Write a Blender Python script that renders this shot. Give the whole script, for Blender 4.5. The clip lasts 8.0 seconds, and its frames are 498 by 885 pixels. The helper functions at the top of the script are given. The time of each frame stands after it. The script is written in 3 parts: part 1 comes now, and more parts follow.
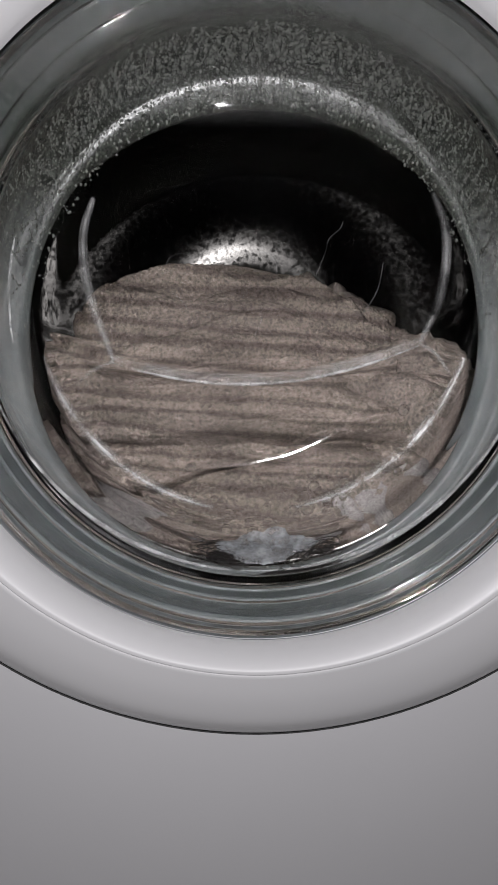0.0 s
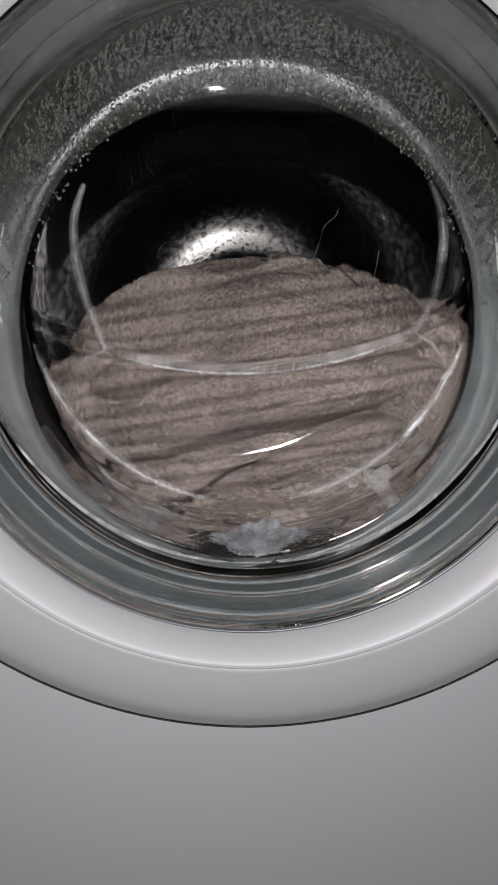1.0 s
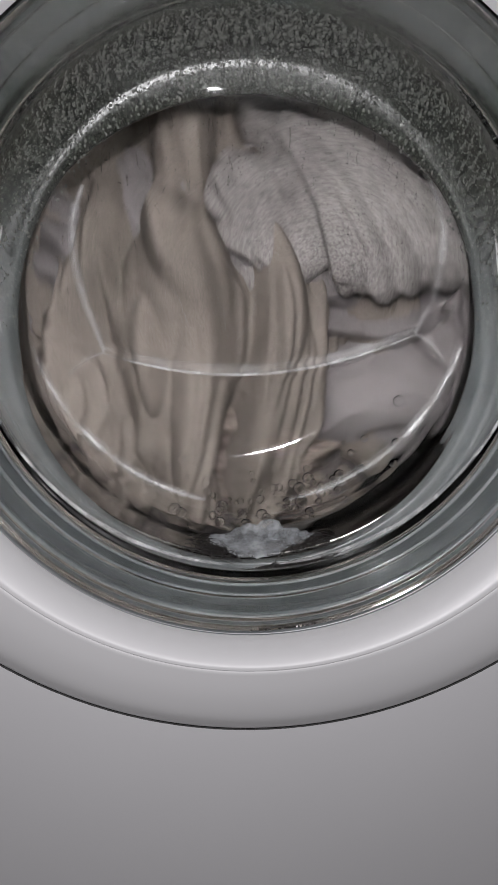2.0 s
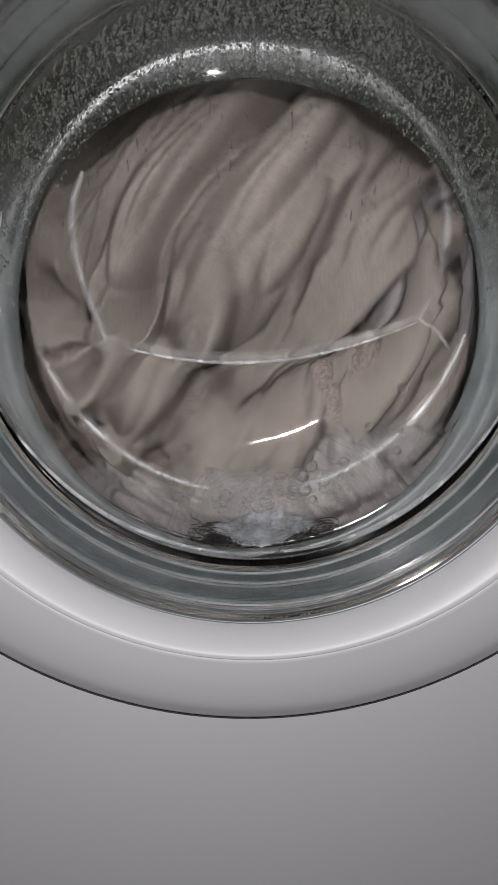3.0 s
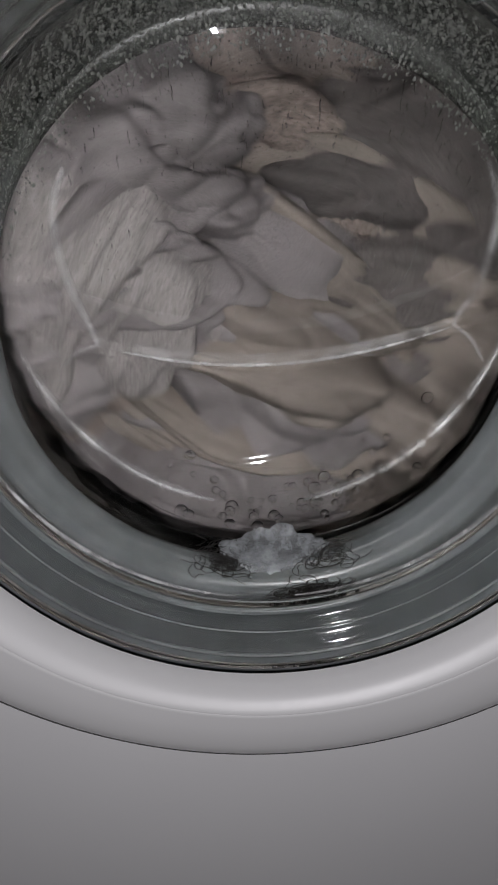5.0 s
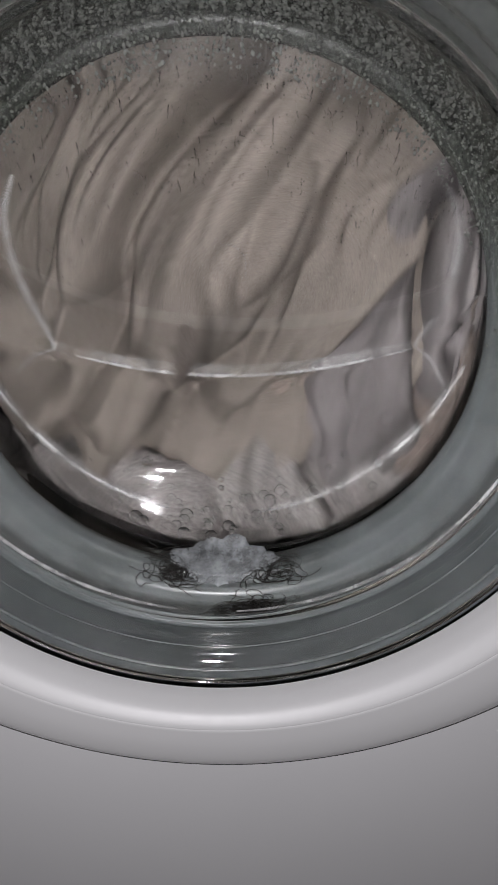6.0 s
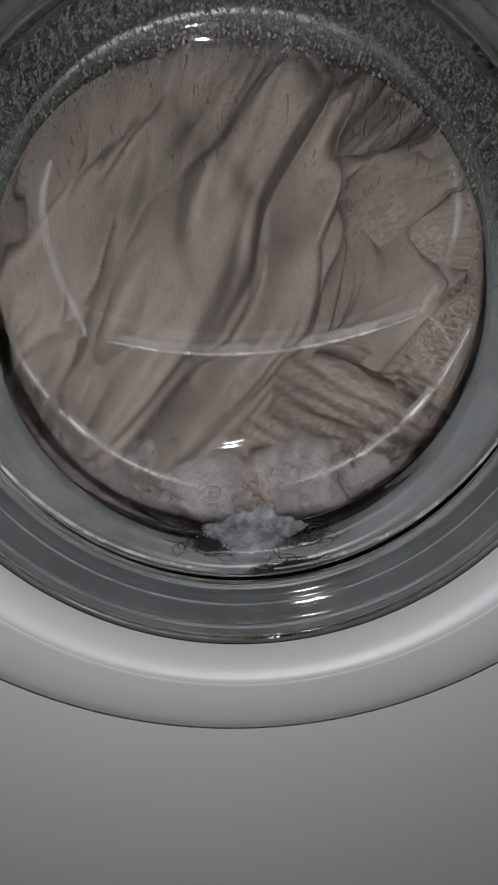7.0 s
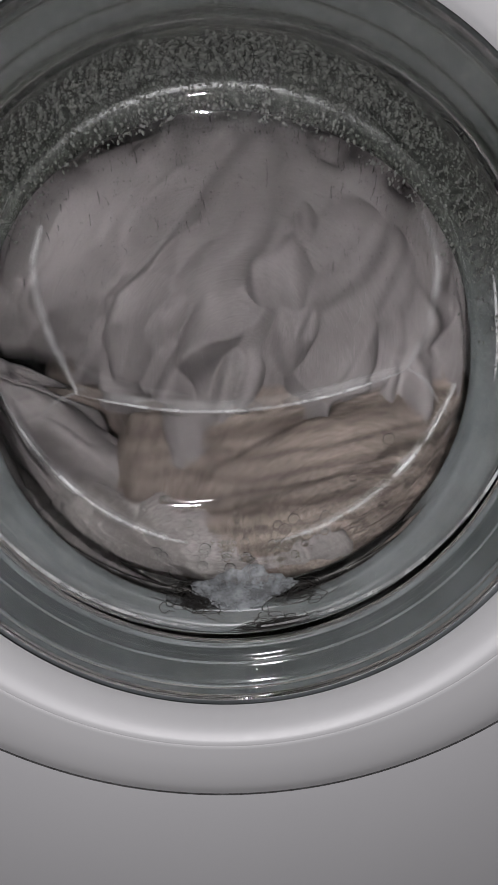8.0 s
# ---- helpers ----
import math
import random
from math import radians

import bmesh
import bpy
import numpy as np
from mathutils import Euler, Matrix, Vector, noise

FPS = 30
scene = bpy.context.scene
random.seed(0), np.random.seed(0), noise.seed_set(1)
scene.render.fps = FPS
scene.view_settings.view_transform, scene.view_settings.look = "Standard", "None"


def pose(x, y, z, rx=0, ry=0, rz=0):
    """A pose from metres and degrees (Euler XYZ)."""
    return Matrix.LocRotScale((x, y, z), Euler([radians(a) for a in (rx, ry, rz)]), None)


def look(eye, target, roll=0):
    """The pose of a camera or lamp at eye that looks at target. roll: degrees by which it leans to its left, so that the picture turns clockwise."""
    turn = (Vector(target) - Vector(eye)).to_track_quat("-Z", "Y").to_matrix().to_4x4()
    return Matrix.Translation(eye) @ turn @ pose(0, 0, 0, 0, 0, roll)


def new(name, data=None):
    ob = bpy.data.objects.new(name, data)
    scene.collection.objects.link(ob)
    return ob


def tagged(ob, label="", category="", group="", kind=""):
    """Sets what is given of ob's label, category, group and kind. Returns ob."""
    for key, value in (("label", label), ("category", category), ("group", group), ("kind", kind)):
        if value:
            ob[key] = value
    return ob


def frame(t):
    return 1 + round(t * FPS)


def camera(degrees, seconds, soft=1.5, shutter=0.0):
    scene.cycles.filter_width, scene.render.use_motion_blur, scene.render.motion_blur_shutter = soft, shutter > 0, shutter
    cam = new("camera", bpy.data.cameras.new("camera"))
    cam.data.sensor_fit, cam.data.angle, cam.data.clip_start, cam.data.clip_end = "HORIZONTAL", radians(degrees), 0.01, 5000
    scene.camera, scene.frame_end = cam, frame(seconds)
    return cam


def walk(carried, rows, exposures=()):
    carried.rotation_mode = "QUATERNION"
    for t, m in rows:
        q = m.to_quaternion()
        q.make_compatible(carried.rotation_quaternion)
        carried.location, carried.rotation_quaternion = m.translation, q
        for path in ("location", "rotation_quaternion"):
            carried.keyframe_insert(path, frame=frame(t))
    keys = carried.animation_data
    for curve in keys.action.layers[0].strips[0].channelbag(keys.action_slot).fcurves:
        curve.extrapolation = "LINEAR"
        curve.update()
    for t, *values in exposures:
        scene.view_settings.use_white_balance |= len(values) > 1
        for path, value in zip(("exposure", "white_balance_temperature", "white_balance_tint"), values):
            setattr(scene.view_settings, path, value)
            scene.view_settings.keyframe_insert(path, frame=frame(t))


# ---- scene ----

ZC = 0.46          # height of the door's axis above the floor

# ---- camera and its walk ----
cam = camera(37.0, 8.0, soft=1.5, shutter=0.3)
PATH = [
    (0.0, -0.0130, -0.3478, -0.0113, 81.76, -0.35, -1.21),
    (0.5, -0.0122, -0.3453, -0.0088, 80.93, -0.49, -1.38),
    (1.0, -0.0117, -0.3427, -0.0076, 80.46, -0.50, -1.53),
    (1.5, -0.0119, -0.3421, -0.0059, 80.48, -0.39, -1.60),
    (3.0, -0.0131, -0.3388, -0.0102, 79.91, 0.04, -1.59),
    (3.5, -0.0137, -0.3378, -0.0112, 79.65, 0.22, -1.46),
    (4.0, -0.0161, -0.3354, -0.0100, 79.14, -0.32, -1.85),
    (4.7, -0.0218, -0.2956, 0.0515, 70.12, -0.59, -2.05),
    (5.3, -0.0213, -0.2589, 0.1123, 62.10, -0.92, -2.29),
    (5.5, -0.0331, -0.2689, 0.1065, 64.34, -2.97, -2.91),
    (5.7, -0.0066, -0.2436, 0.1178, 61.34, -1.28, -0.32),
    (6.0, 0.0129, -0.2585, 0.1134, 62.14, -2.62, 0.63),
    (6.2, 0.0011, -0.2545, 0.1109, 62.56, -3.65, -1.36),
    (6.5, 0.0082, -0.2877, 0.0823, 67.22, -2.47, 0.31),
    (6.7, 0.0038, -0.2933, 0.0656, 67.23, -0.40, 0.78),
    (7.0, -0.0115, -0.3014, 0.0653, 68.69, -0.17, -2.25),
    (7.5, 0.0022, -0.3032, 0.0653, 71.95, 1.04, -1.57),
    (8.0, 0.0051, -0.3052, 0.0594, 73.93, 0.64, -1.01),
]
EXPOSURES = [(0.0, 0.09), (4.0, 0.06), (5.3, -0.32), (5.5, -0.32), (6.0, 0.0), (6.5, -0.18), (7.0, -0.28), (7.5, -0.2), (8.0, -0.12)]
walk(cam, [(t, pose(x, y, z + ZC, rx, ry, rz)) for t, x, y, z, rx, ry, rz in PATH], EXPOSURES)

# ---- light: a dark room, one small torch held just behind the camera ----
world = bpy.data.worlds.new("world")
world.use_nodes = True
world.node_tree.nodes["Background"].inputs["Color"].default_value = (0.5, 0.55, 0.6, 1)
world.node_tree.nodes["Background"].inputs["Strength"].default_value = 0.02
scene.world = world
torch = bpy.data.lights.new("torch", "AREA")
torch.shape, torch.size, torch.energy, torch.color = "DISK", 0.009, 1.15, (0.99, 0.96, 0.995)
torch_ob = new("torch", torch)
torch_ob.matrix_world = look((-0.02, -0.37, ZC + 0.075), (0.0, 0.05, ZC - 0.05))


# ---- materials ----
def nodes_of(name):
    m = bpy.data.materials.new(name)
    m.use_nodes = True
    t = m.node_tree
    return m, t, t.nodes["Principled BSDF"]


def noise_node(t, scale, detail=3.0, rough=0.55, stretch=None, kind="ShaderNodeTexNoise"):
    co = t.nodes.new("ShaderNodeTexCoord")
    n = t.nodes.new(kind)
    n.inputs["Scale"].default_value = scale
    if kind == "ShaderNodeTexNoise":
        n.inputs["Detail"].default_value, n.inputs["Roughness"].default_value = detail, rough
    if stretch:
        mp = t.nodes.new("ShaderNodeMapping")
        mp.inputs["Scale"].default_value = stretch
        t.links.new(co.outputs["Object"], mp.inputs["Vector"])
        t.links.new(mp.outputs["Vector"], n.inputs["Vector"])
    else:
        t.links.new(co.outputs["Object"], n.inputs["Vector"])
    return n


def ramp_node(t, src, stops):
    r = t.nodes.new("ShaderNodeValToRGB")
    els = r.color_ramp.elements
    while len(els) < len(stops):
        els.new(0.5)
    for e, (p, c) in zip(els, stops):
        e.position, e.color = p, (c if len(c) == 4 else (*c, 1))
    t.links.new(src, r.inputs["Fac"])
    return r


def mixed(t, a, b, fac, mode="MIX"):
    m = t.nodes.new("ShaderNodeMix")
    m.data_type, m.blend_type = "RGBA", mode
    for sock, v in ((m.inputs[6], a), (m.inputs[7], b), (m.inputs[0], fac)):
        if isinstance(v, (tuple, float)):
            sock.default_value = v
        else:
            t.links.new(v, sock)
    return m.outputs[2]


def bumped(t, b, src, strength, distance, prev=None):
    n = t.nodes.new("ShaderNodeBump")
    n.inputs["Strength"].default_value, n.inputs["Distance"].default_value = strength, distance
    t.links.new(src, n.inputs["Height"])
    if prev:
        t.links.new(prev.outputs["Normal"], n.inputs["Normal"])
    t.links.new(n.outputs["Normal"], b.inputs["Normal"])
    return n


def painted(name, col, rough=0.35, metal=0.0, big=3.0, small=220.0, vary=0.08, bump=0.05, rvary=0.1):
    m, t, b = nodes_of(name)
    n1, n2 = noise_node(t, big), noise_node(t, small, 2.0)
    lo = tuple(c * (1 - vary) for c in col)
    hi = tuple(min(1.0, c * (1 + vary)) for c in col)
    r1 = ramp_node(t, n1.outputs["Fac"], [(0.3, lo), (0.7, hi)])
    t.links.new(r1.outputs["Color"], b.inputs["Base Color"])
    r2 = ramp_node(t, n2.outputs["Fac"], [(0.3, (rough - rvary,) * 3), (0.7, (rough + rvary,) * 3)])
    t.links.new(r2.outputs["Color"], b.inputs["Roughness"])
    b.inputs["Metallic"].default_value = metal
    bumped(t, b, n2.outputs["Fac"], bump, 0.0006)
    return m


def cloth(name, col, dark, nap=900.0, nap_depth=0.0012, fold_shade=None, print_col=None, weave=False):
    """Wet laundry: patchy colour, a nap or a weave as relief, painted fold shade or a print where given."""
    m, t, b = nodes_of(name)
    n1 = noise_node(t, 14.0, 4.0)
    n2 = noise_node(t, nap, 3.0, 0.7)
    base = ramp_node(t, n1.outputs["Fac"], [(0.32, dark), (0.62, col)]).outputs["Color"]
    # wavy dark bands put the shade between the towel's folds into its colour
    if fold_shade:
        w = noise_node(t, 1.0, kind="ShaderNodeTexWave", stretch=(3.0, 3.0, fold_shade))
        w.bands_direction = "Z"
        w.inputs["Distortion"].default_value, w.inputs["Detail"].default_value = 7.0, 5.0
        w.inputs["Detail Scale"].default_value = 2.2
        s = ramp_node(t, w.outputs["Fac"], [(0.02, (0.6, 0.58, 0.57)), (0.6, (1, 1, 1))])
        base = mixed(t, base, s.outputs["Color"], 1.0, "MULTIPLY")
    if print_col:
        v = noise_node(t, 30.0, 1.0, stretch=(1.0, 1.0, 0.28))
        k = ramp_node(t, v.outputs["Fac"], [(0.50, (0, 0, 0)), (0.55, (1, 1, 1))])
        base = mixed(t, base, (*print_col, 1), k.outputs["Color"])
    speck = ramp_node(t, n2.outputs["Fac"], [(0.33, (0.5,) * 3), (0.6, (1.1,) * 3)])
    base = mixed(t, base, speck.outputs["Color"], 1.0, "MULTIPLY")
    t.links.new(base, b.inputs["Base Color"])
    b.inputs["Roughness"].default_value = 0.75
    b.inputs["Specular IOR Level"].default_value = 0.3
    n3 = noise_node(t, 130.0, 3.0)
    p = bumped(t, b, n3.outputs["Fac"], 0.5, 0.0022 + 1.2 * nap_depth)
    bumped(t, b, n2.outputs["Fac"], 0.8, nap_depth, p)
    return m


def glass_mat():
    """Pale green moulded glass, slightly wavy."""
    m, t, b = nodes_of("bowl_glass")
    b.inputs["Base Color"].default_value = (0.965, 0.985, 0.97, 1)
    b.inputs["Roughness"].default_value = 0.02
    b.inputs["IOR"].default_value = 1.46
    b.inputs["Transmission Weight"].default_value = 1.0
    n1, n2 = noise_node(t, 40.0, 3.0), noise_node(t, 260.0, 3.0, stretch=(1.0, 1.0, 0.3))
    co = t.nodes.new("ShaderNodeTexCoord")
    sep = t.nodes.new("ShaderNodeSeparateXYZ")
    t.links.new(co.outputs["Object"], sep.inputs[0])
    p = bumped(t, b, n1.outputs["Fac"], 0.035, 0.0015)
    bumped(t, b, n2.outputs["Fac"], 0.02, 0.0006, p)
    # a fine mist of droplets high on the glass adds a broken sheen
    sheen = t.nodes.new("ShaderNodeBsdfGlossy")
    sheen.inputs["Roughness"].default_value = 0.22
    n3 = noise_node(t, 520.0, 4.0, 0.7, stretch=(1.0, 1.0, 0.55))
    nb = t.nodes.new("ShaderNodeBump")
    nb.inputs["Strength"].default_value, nb.inputs["Distance"].default_value = 0.9, 0.0018
    t.links.new(n3.outputs["Fac"], nb.inputs["Height"])
    t.links.new(nb.outputs["Normal"], sheen.inputs["Normal"])
    gate = ramp_node(t, sep.outputs["Z"], [(0.098, (0, 0, 0)), (0.112, (0.055,) * 3)])
    mix = t.nodes.new("ShaderNodeMixShader")
    t.links.new(gate.outputs["Color"], mix.inputs[0])
    t.links.new(b.outputs[0], mix.inputs[1])
    t.links.new(sheen.outputs[0], mix.inputs[2])
    t.links.new(mix.outputs[0], t.nodes["Material Output"].inputs["Surface"])
    return m


def rubber_mat():
    """Wet grey rubber: smooth below, beaded with condensation and runs of water above."""
    m, t, b = nodes_of("wet_grey_rubber")
    cells = noise_node(t, 560.0, kind="ShaderNodeTexVoronoi", stretch=(1.0, 1.0, 0.6))
    runs = noise_node(t, 290.0, 5.0, 0.7, stretch=(1.0, 1.0, 0.45))
    stain = noise_node(t, 30.0, 4.0)
    co = t.nodes.new("ShaderNodeTexCoord")
    sep = t.nodes.new("ShaderNodeSeparateXYZ")
    t.links.new(co.outputs["Object"], sep.inputs[0])
    edge = t.nodes.new("ShaderNodeMath")
    edge.operation = "MULTIPLY_ADD"
    t.links.new(stain.outputs["Fac"], edge.inputs[0])
    edge.inputs[1].default_value = 0.08
    t.links.new(sep.outputs["Z"], edge.inputs[2])
    wet = ramp_node(t, edge.outputs[0], [(0.0, (0.08,) * 3), (0.11, (1, 1, 1))])
    front = ramp_node(t, sep.outputs["Y"], [(0.035, (0.65,) * 3), (0.06, (1, 1, 1))])
    wet_all = mixed(t, wet.outputs["Color"], front.outputs["Color"], 1.0, "MULTIPLY")
    plain = ramp_node(t, stain.outputs["Fac"], [(0.3, (0.095, 0.104, 0.108)), (0.7, (0.16, 0.172, 0.178))])
    vein = ramp_node(t, runs.outputs["Fac"], [(0.36, (0.035, 0.038, 0.033)), (0.46, (0.048, 0.052, 0.045)), (0.56, (0.064, 0.068, 0.060)), (0.67, (0.10, 0.104, 0.094))])
    drops = ramp_node(t, cells.outputs["Distance"], [(0.2, (1.25,) * 3), (0.6, (0.5,) * 3)])
    beaded = mixed(t, vein.outputs["Color"], drops.outputs["Color"], 1.0, "MULTIPLY")
    t.links.new(mixed(t, plain.outputs["Color"], beaded, wet_all), b.inputs["Base Color"])
    b.inputs["Roughness"].default_value = 0.25
    b.inputs["Specular IOR Level"].default_value = 0.4
    height = mixed(t, (0.5, 0.5, 0.5, 1.0), mixed(t, runs.outputs["Fac"], cells.outputs["Distance"], 0.35), wet_all)
    bumped(t, b, height, 0.22, 0.0007)
    return m


WHITE = painted("white_enamel", (0.80, 0.80, 0.81), 0.38, vary=0.03, small=500.0, bump=0.04)
DOOR_WHITE = painted("white_plastic", (0.80, 0.80, 0.805), 0.38, vary=0.03, small=350.0, bump=0.003, rvary=0.015)
RUBBER = rubber_mat()
# near-black base colour stands in for the unlit inside of the drum
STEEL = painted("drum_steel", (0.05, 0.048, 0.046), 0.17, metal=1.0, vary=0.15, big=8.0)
DARK = painted("dark_plastic_and_gap_shade", (0.02, 0.02, 0.02), 0.6)
GLASS = glass_mat()
WALL = painted("room_paint", (0.35, 0.34, 0.33), 0.8, vary=0.06)
FLOOR = painted("floor_tile", (0.2, 0.19, 0.18), 0.5, vary=0.15)


# ---- builders ----
def part(name, bm, material, parent=None, label="", smooth=True):
    me = bpy.data.meshes.new(name)
    bmesh.ops.recalc_face_normals(bm, faces=bm.faces)
    bm.to_mesh(me)
    bm.free()
    me.materials.append(material)
    if smooth:
        me.shade_smooth()
    ob = new(name, me)
    ob.parent = parent
    return tagged(ob, label)


def rounded_profile(rings, steps=6):
    """Catmull-Rom through rings of (depth, radius, centre height); a ring given twice is a sharp crease."""
    out, n = [], len(rings)
    for i in range(n - 1):
        a, b = rings[i], rings[i + 1]
        if a == b:
            continue
        p = rings[i - 1] if i > 0 and rings[i - 1] != a else a
        q = rings[i + 2] if i + 2 < n and rings[i + 2] != b else b
        for s in range(steps):
            u = s / steps
            out.append(tuple(0.5 * (2 * a[k] + (b[k] - p[k]) * u + (2 * p[k] - 5 * a[k] + 4 * b[k] - q[k]) * u * u
                                    + (3 * a[k] - p[k] - 3 * b[k] + q[k]) * u ** 3) for k in range(3)))
    out.append(rings[-1])
    return out


def lathe(rings, n=160, closed=False):
    bm = bmesh.new()
    loops = []
    for y, r, c in rings:
        loops.append([bm.verts.new((r * math.cos(2 * math.pi * i / n), y, c + r * math.sin(2 * math.pi * i / n))) for i in range(n)])
    pairs = list(zip(loops, loops[1:])) + ([(loops[-1], loops[0])] if closed else [])
    for a, b in pairs:
        for i in range(n):
            bm.faces.new((a[i], a[(i + 1) % n], b[(i + 1) % n], b[i]))
    return bm


def box_bm(x0, y0, z0, x1, y1, z1):
    bm = bmesh.new()
    bmesh.ops.create_cube(bm, size=1.0, matrix=Matrix.LocRotScale(((x0 + x1) / 2, (y0 + y1) / 2, (z0 + z1) / 2), None, (x1 - x0, y1 - y0, z1 - z0)))
    return bm


# ---- the room, plain and closed ----
def room():
    for name, b in (("floor", (-1.5, -2.2, -0.1, 1.5, 0.8, 0.0)), ("ceiling", (-1.5, -2.2, 2.4, 1.5, 0.8, 2.5)),
                    ("wall_north", (-1.5, 0.7, 0.0, 1.5, 0.8, 2.4)), ("wall_south", (-1.5, -2.2, 0.0, 1.5, -2.1, 2.4)),
                    ("wall_west", (-1.6, -2.1, 0.0, -1.5, 0.7, 2.4)), ("wall_east", (1.5, -2.1, 0.0, 1.6, 0.7, 2.4))):
        ob = part(name, box_bm(*b), FLOOR if name == "floor" else WALL, smooth=False)
        tagged(ob, "plain dim floor" if name == "floor" else "plain matt painted room surface", name.split("_")[0], kind="structure")


room()

# ---- the washing machine ----
A = (0.0, 0.23, 0.0206)
machine = tagged(new("washing_machine"), "white front-loading washing machine with a round glass door, running", "washing machine")
machine.location = (0, 0, ZC)


def front_panel():
    bm = bmesh.new()
    n, r = 160, A[1] + 0.0003
    rings = []
    rings.append([bm.verts.new((r * math.cos(2 * math.pi * i / n), 0.0, A[2] + r * math.sin(2 * math.pi * i / n))) for i in range(n)])
    edge = []
    for i in range(n):
        c, s = math.cos(2 * math.pi * i / n), math.sin(2 * math.pi * i / n)
        k = min(0.298 / max(abs(c), 1e-6), ((0.39 - A[2]) if s > 0 else (0.44 + A[2])) / max(abs(s), 1e-6))
        edge.append(bm.verts.new((k * c, 0.0, A[2] + k * s)))
    rings.append(edge)
    back = [bm.verts.new((v.co.x, 0.02, v.co.z)) for v in edge]
    rings.append(back)
    for a, b in zip(rings, rings[1:]):
        for i in range(n):
            bm.faces.new((a[i], a[(i + 1) % n], b[(i + 1) % n], b[i]))
    ob = part("front_panel", bm, WHITE, machine, "white enamelled steel panel", smooth=False)
    return ob


front_panel()
part("side_panel", box_bm(-0.3, 0.021, -0.44, -0.296, 0.58, 0.39), WHITE, machine, smooth=False)
part("side_panel", box_bm(0.296, 0.021, -0.44, 0.3, 0.58, 0.39), WHITE, machine, smooth=False)
part("back_panel", box_bm(-0.296, 0.576, -0.44, 0.296, 0.58, 0.39), WHITE, machine, smooth=False)
part("top_panel", box_bm(-0.3, 0.0, 0.391, 0.3, 0.58, 0.415), WHITE, machine, smooth=False)
part("plinth", box_bm(-0.29, 0.03, -0.46, 0.29, 0.57, -0.441), DARK, machine, smooth=False)

# added near-black ring, gives the gap between door and panel its shade
part("gap_shade_ring", lathe([(0.0004, 0.2309, 0.0206), (0.0004, 0.2304, 0.0206), (0.005, 0.2304, 0.0206), (0.005, 0.2275, 0.0206), (0.02, 0.2275, 0.0206)], 160), DARK, machine, "near-black ring for the shade in the gap round the door")

door = tagged(new("door"), "round door with a white plastic rim and a glass bowl")
door.parent = machine

# the white rim: outer slope, fine crease, bright inner lip
C = (0.0063, 0.1624, 0.0)
rim_profile = rounded_profile([(0.016, 0.2285, 0.0206), (0.0035, 0.2295, 0.0206), (0.0, 0.2290, 0.0205), (-0.0022, 0.2258, 0.0198),
                               (-0.0058, 0.217, 0.0175), (-0.0084, 0.2, 0.0128), (-0.0094, 0.1823, 0.0082), (-0.0094, 0.1823, 0.0082),
                               (-0.0091, 0.1818, 0.0080), (-0.0098, 0.1813, 0.0079), (-0.0098, 0.1813, 0.0079), (-0.0090, 0.177, 0.0058),
                               (-0.0048, 0.1695, 0.003), (0.001, 0.1645, 0.0008), C], 5)
part("rim", lathe(rim_profile, 400), DOOR_WHITE, door, "smooth white plastic rim")

# the glass bowl
RIM_R, RIM_C = 0.1295, -0.0035


def ledge_z(x):
    """Height of the ledge across the back of the bowl: low in the middle, rising to both sides."""
    return -0.040 + 2.15 * x * x + 0.035 * x


def lower_face(x, z):
    return 0.093 + 0.018 * (1 - ((x + 0.006) ** 2 + (z - 0.004) ** 2) / RIM_R ** 2)


def cap_depth(x, z, d=0.0016):
    """How deep the back of the bowl reaches: a bulged lower face, and a slanted upper face that meets it in a ledge."""
    fold = ledge_z(x)
    low = lower_face(x, z)
    over = (math.hypot(x + 0.024, z - 0.045) - 0.139) / 0.002
    low -= 0.28 * 0.002 * (math.log1p(math.exp(over)) if over < 30 else over)     # steeper outer part of the bulge
    up = lower_face(x, fold) - 0.36 * (z - fold)
    over = (z - 0.105) / 0.003
    up += 0.23 * 0.004 * (math.log1p(math.exp(over)) if over < 30 else over)       # flatter lip at the top
    gap = low - up
    rib = 0.0011 * math.exp(-(gap / 0.0013) ** 2) if d < 0.005 else 0.0            # moulded rib along the ledge
    return 0.5 * (low + up - math.sqrt(gap * gap + d * d)) - rib


def bowl_point(a, v):
    """A point on the front of the glass at the angle a: v 0 to 1 along the side wall, 1 to 2 over the back to its middle."""
    ca, sa = math.cos(a), math.sin(a)
    if v <= 1:
        y0, r0, c0 = 0.0285, 0.1375, 0.0005
        ye = cap_depth(RIM_R * ca, RIM_C + RIM_R * sa) - 0.004
        r = r0 + (RIM_R - r0) * v ** 1.6 + 0.0035 * math.sin(math.pi * v) * (1 - 0.9 * max(0.0, sa))
        return Vector((r * ca, y0 + (ye - y0) * v, c0 + (RIM_C - c0) * v + r * sa))
    k = 2 - v
    x, z = RIM_R * k * ca, RIM_C + RIM_R * k * sa
    soft = 0.004 * max(0.0, (k - 0.93) / 0.07) ** 2
    rib = 0.0009 * math.exp(-((k - 0.945) / 0.010) ** 2) * max(0.0, 0.3 - sa)
    return Vector((x, cap_depth(x, z) - soft - rib, z))


def bowl_normal(a, v):
    """Towards the camera's side."""
    e = 0.004
    n = (bowl_point(a + e, v) - bowl_point(a - e, v)).cross(bowl_point(a, v + e) - bowl_point(a, v - e)).normalized()
    return n if n.y < 0 or n.dot(Vector((math.cos(a), 0, math.sin(a)))) < 0 else -n


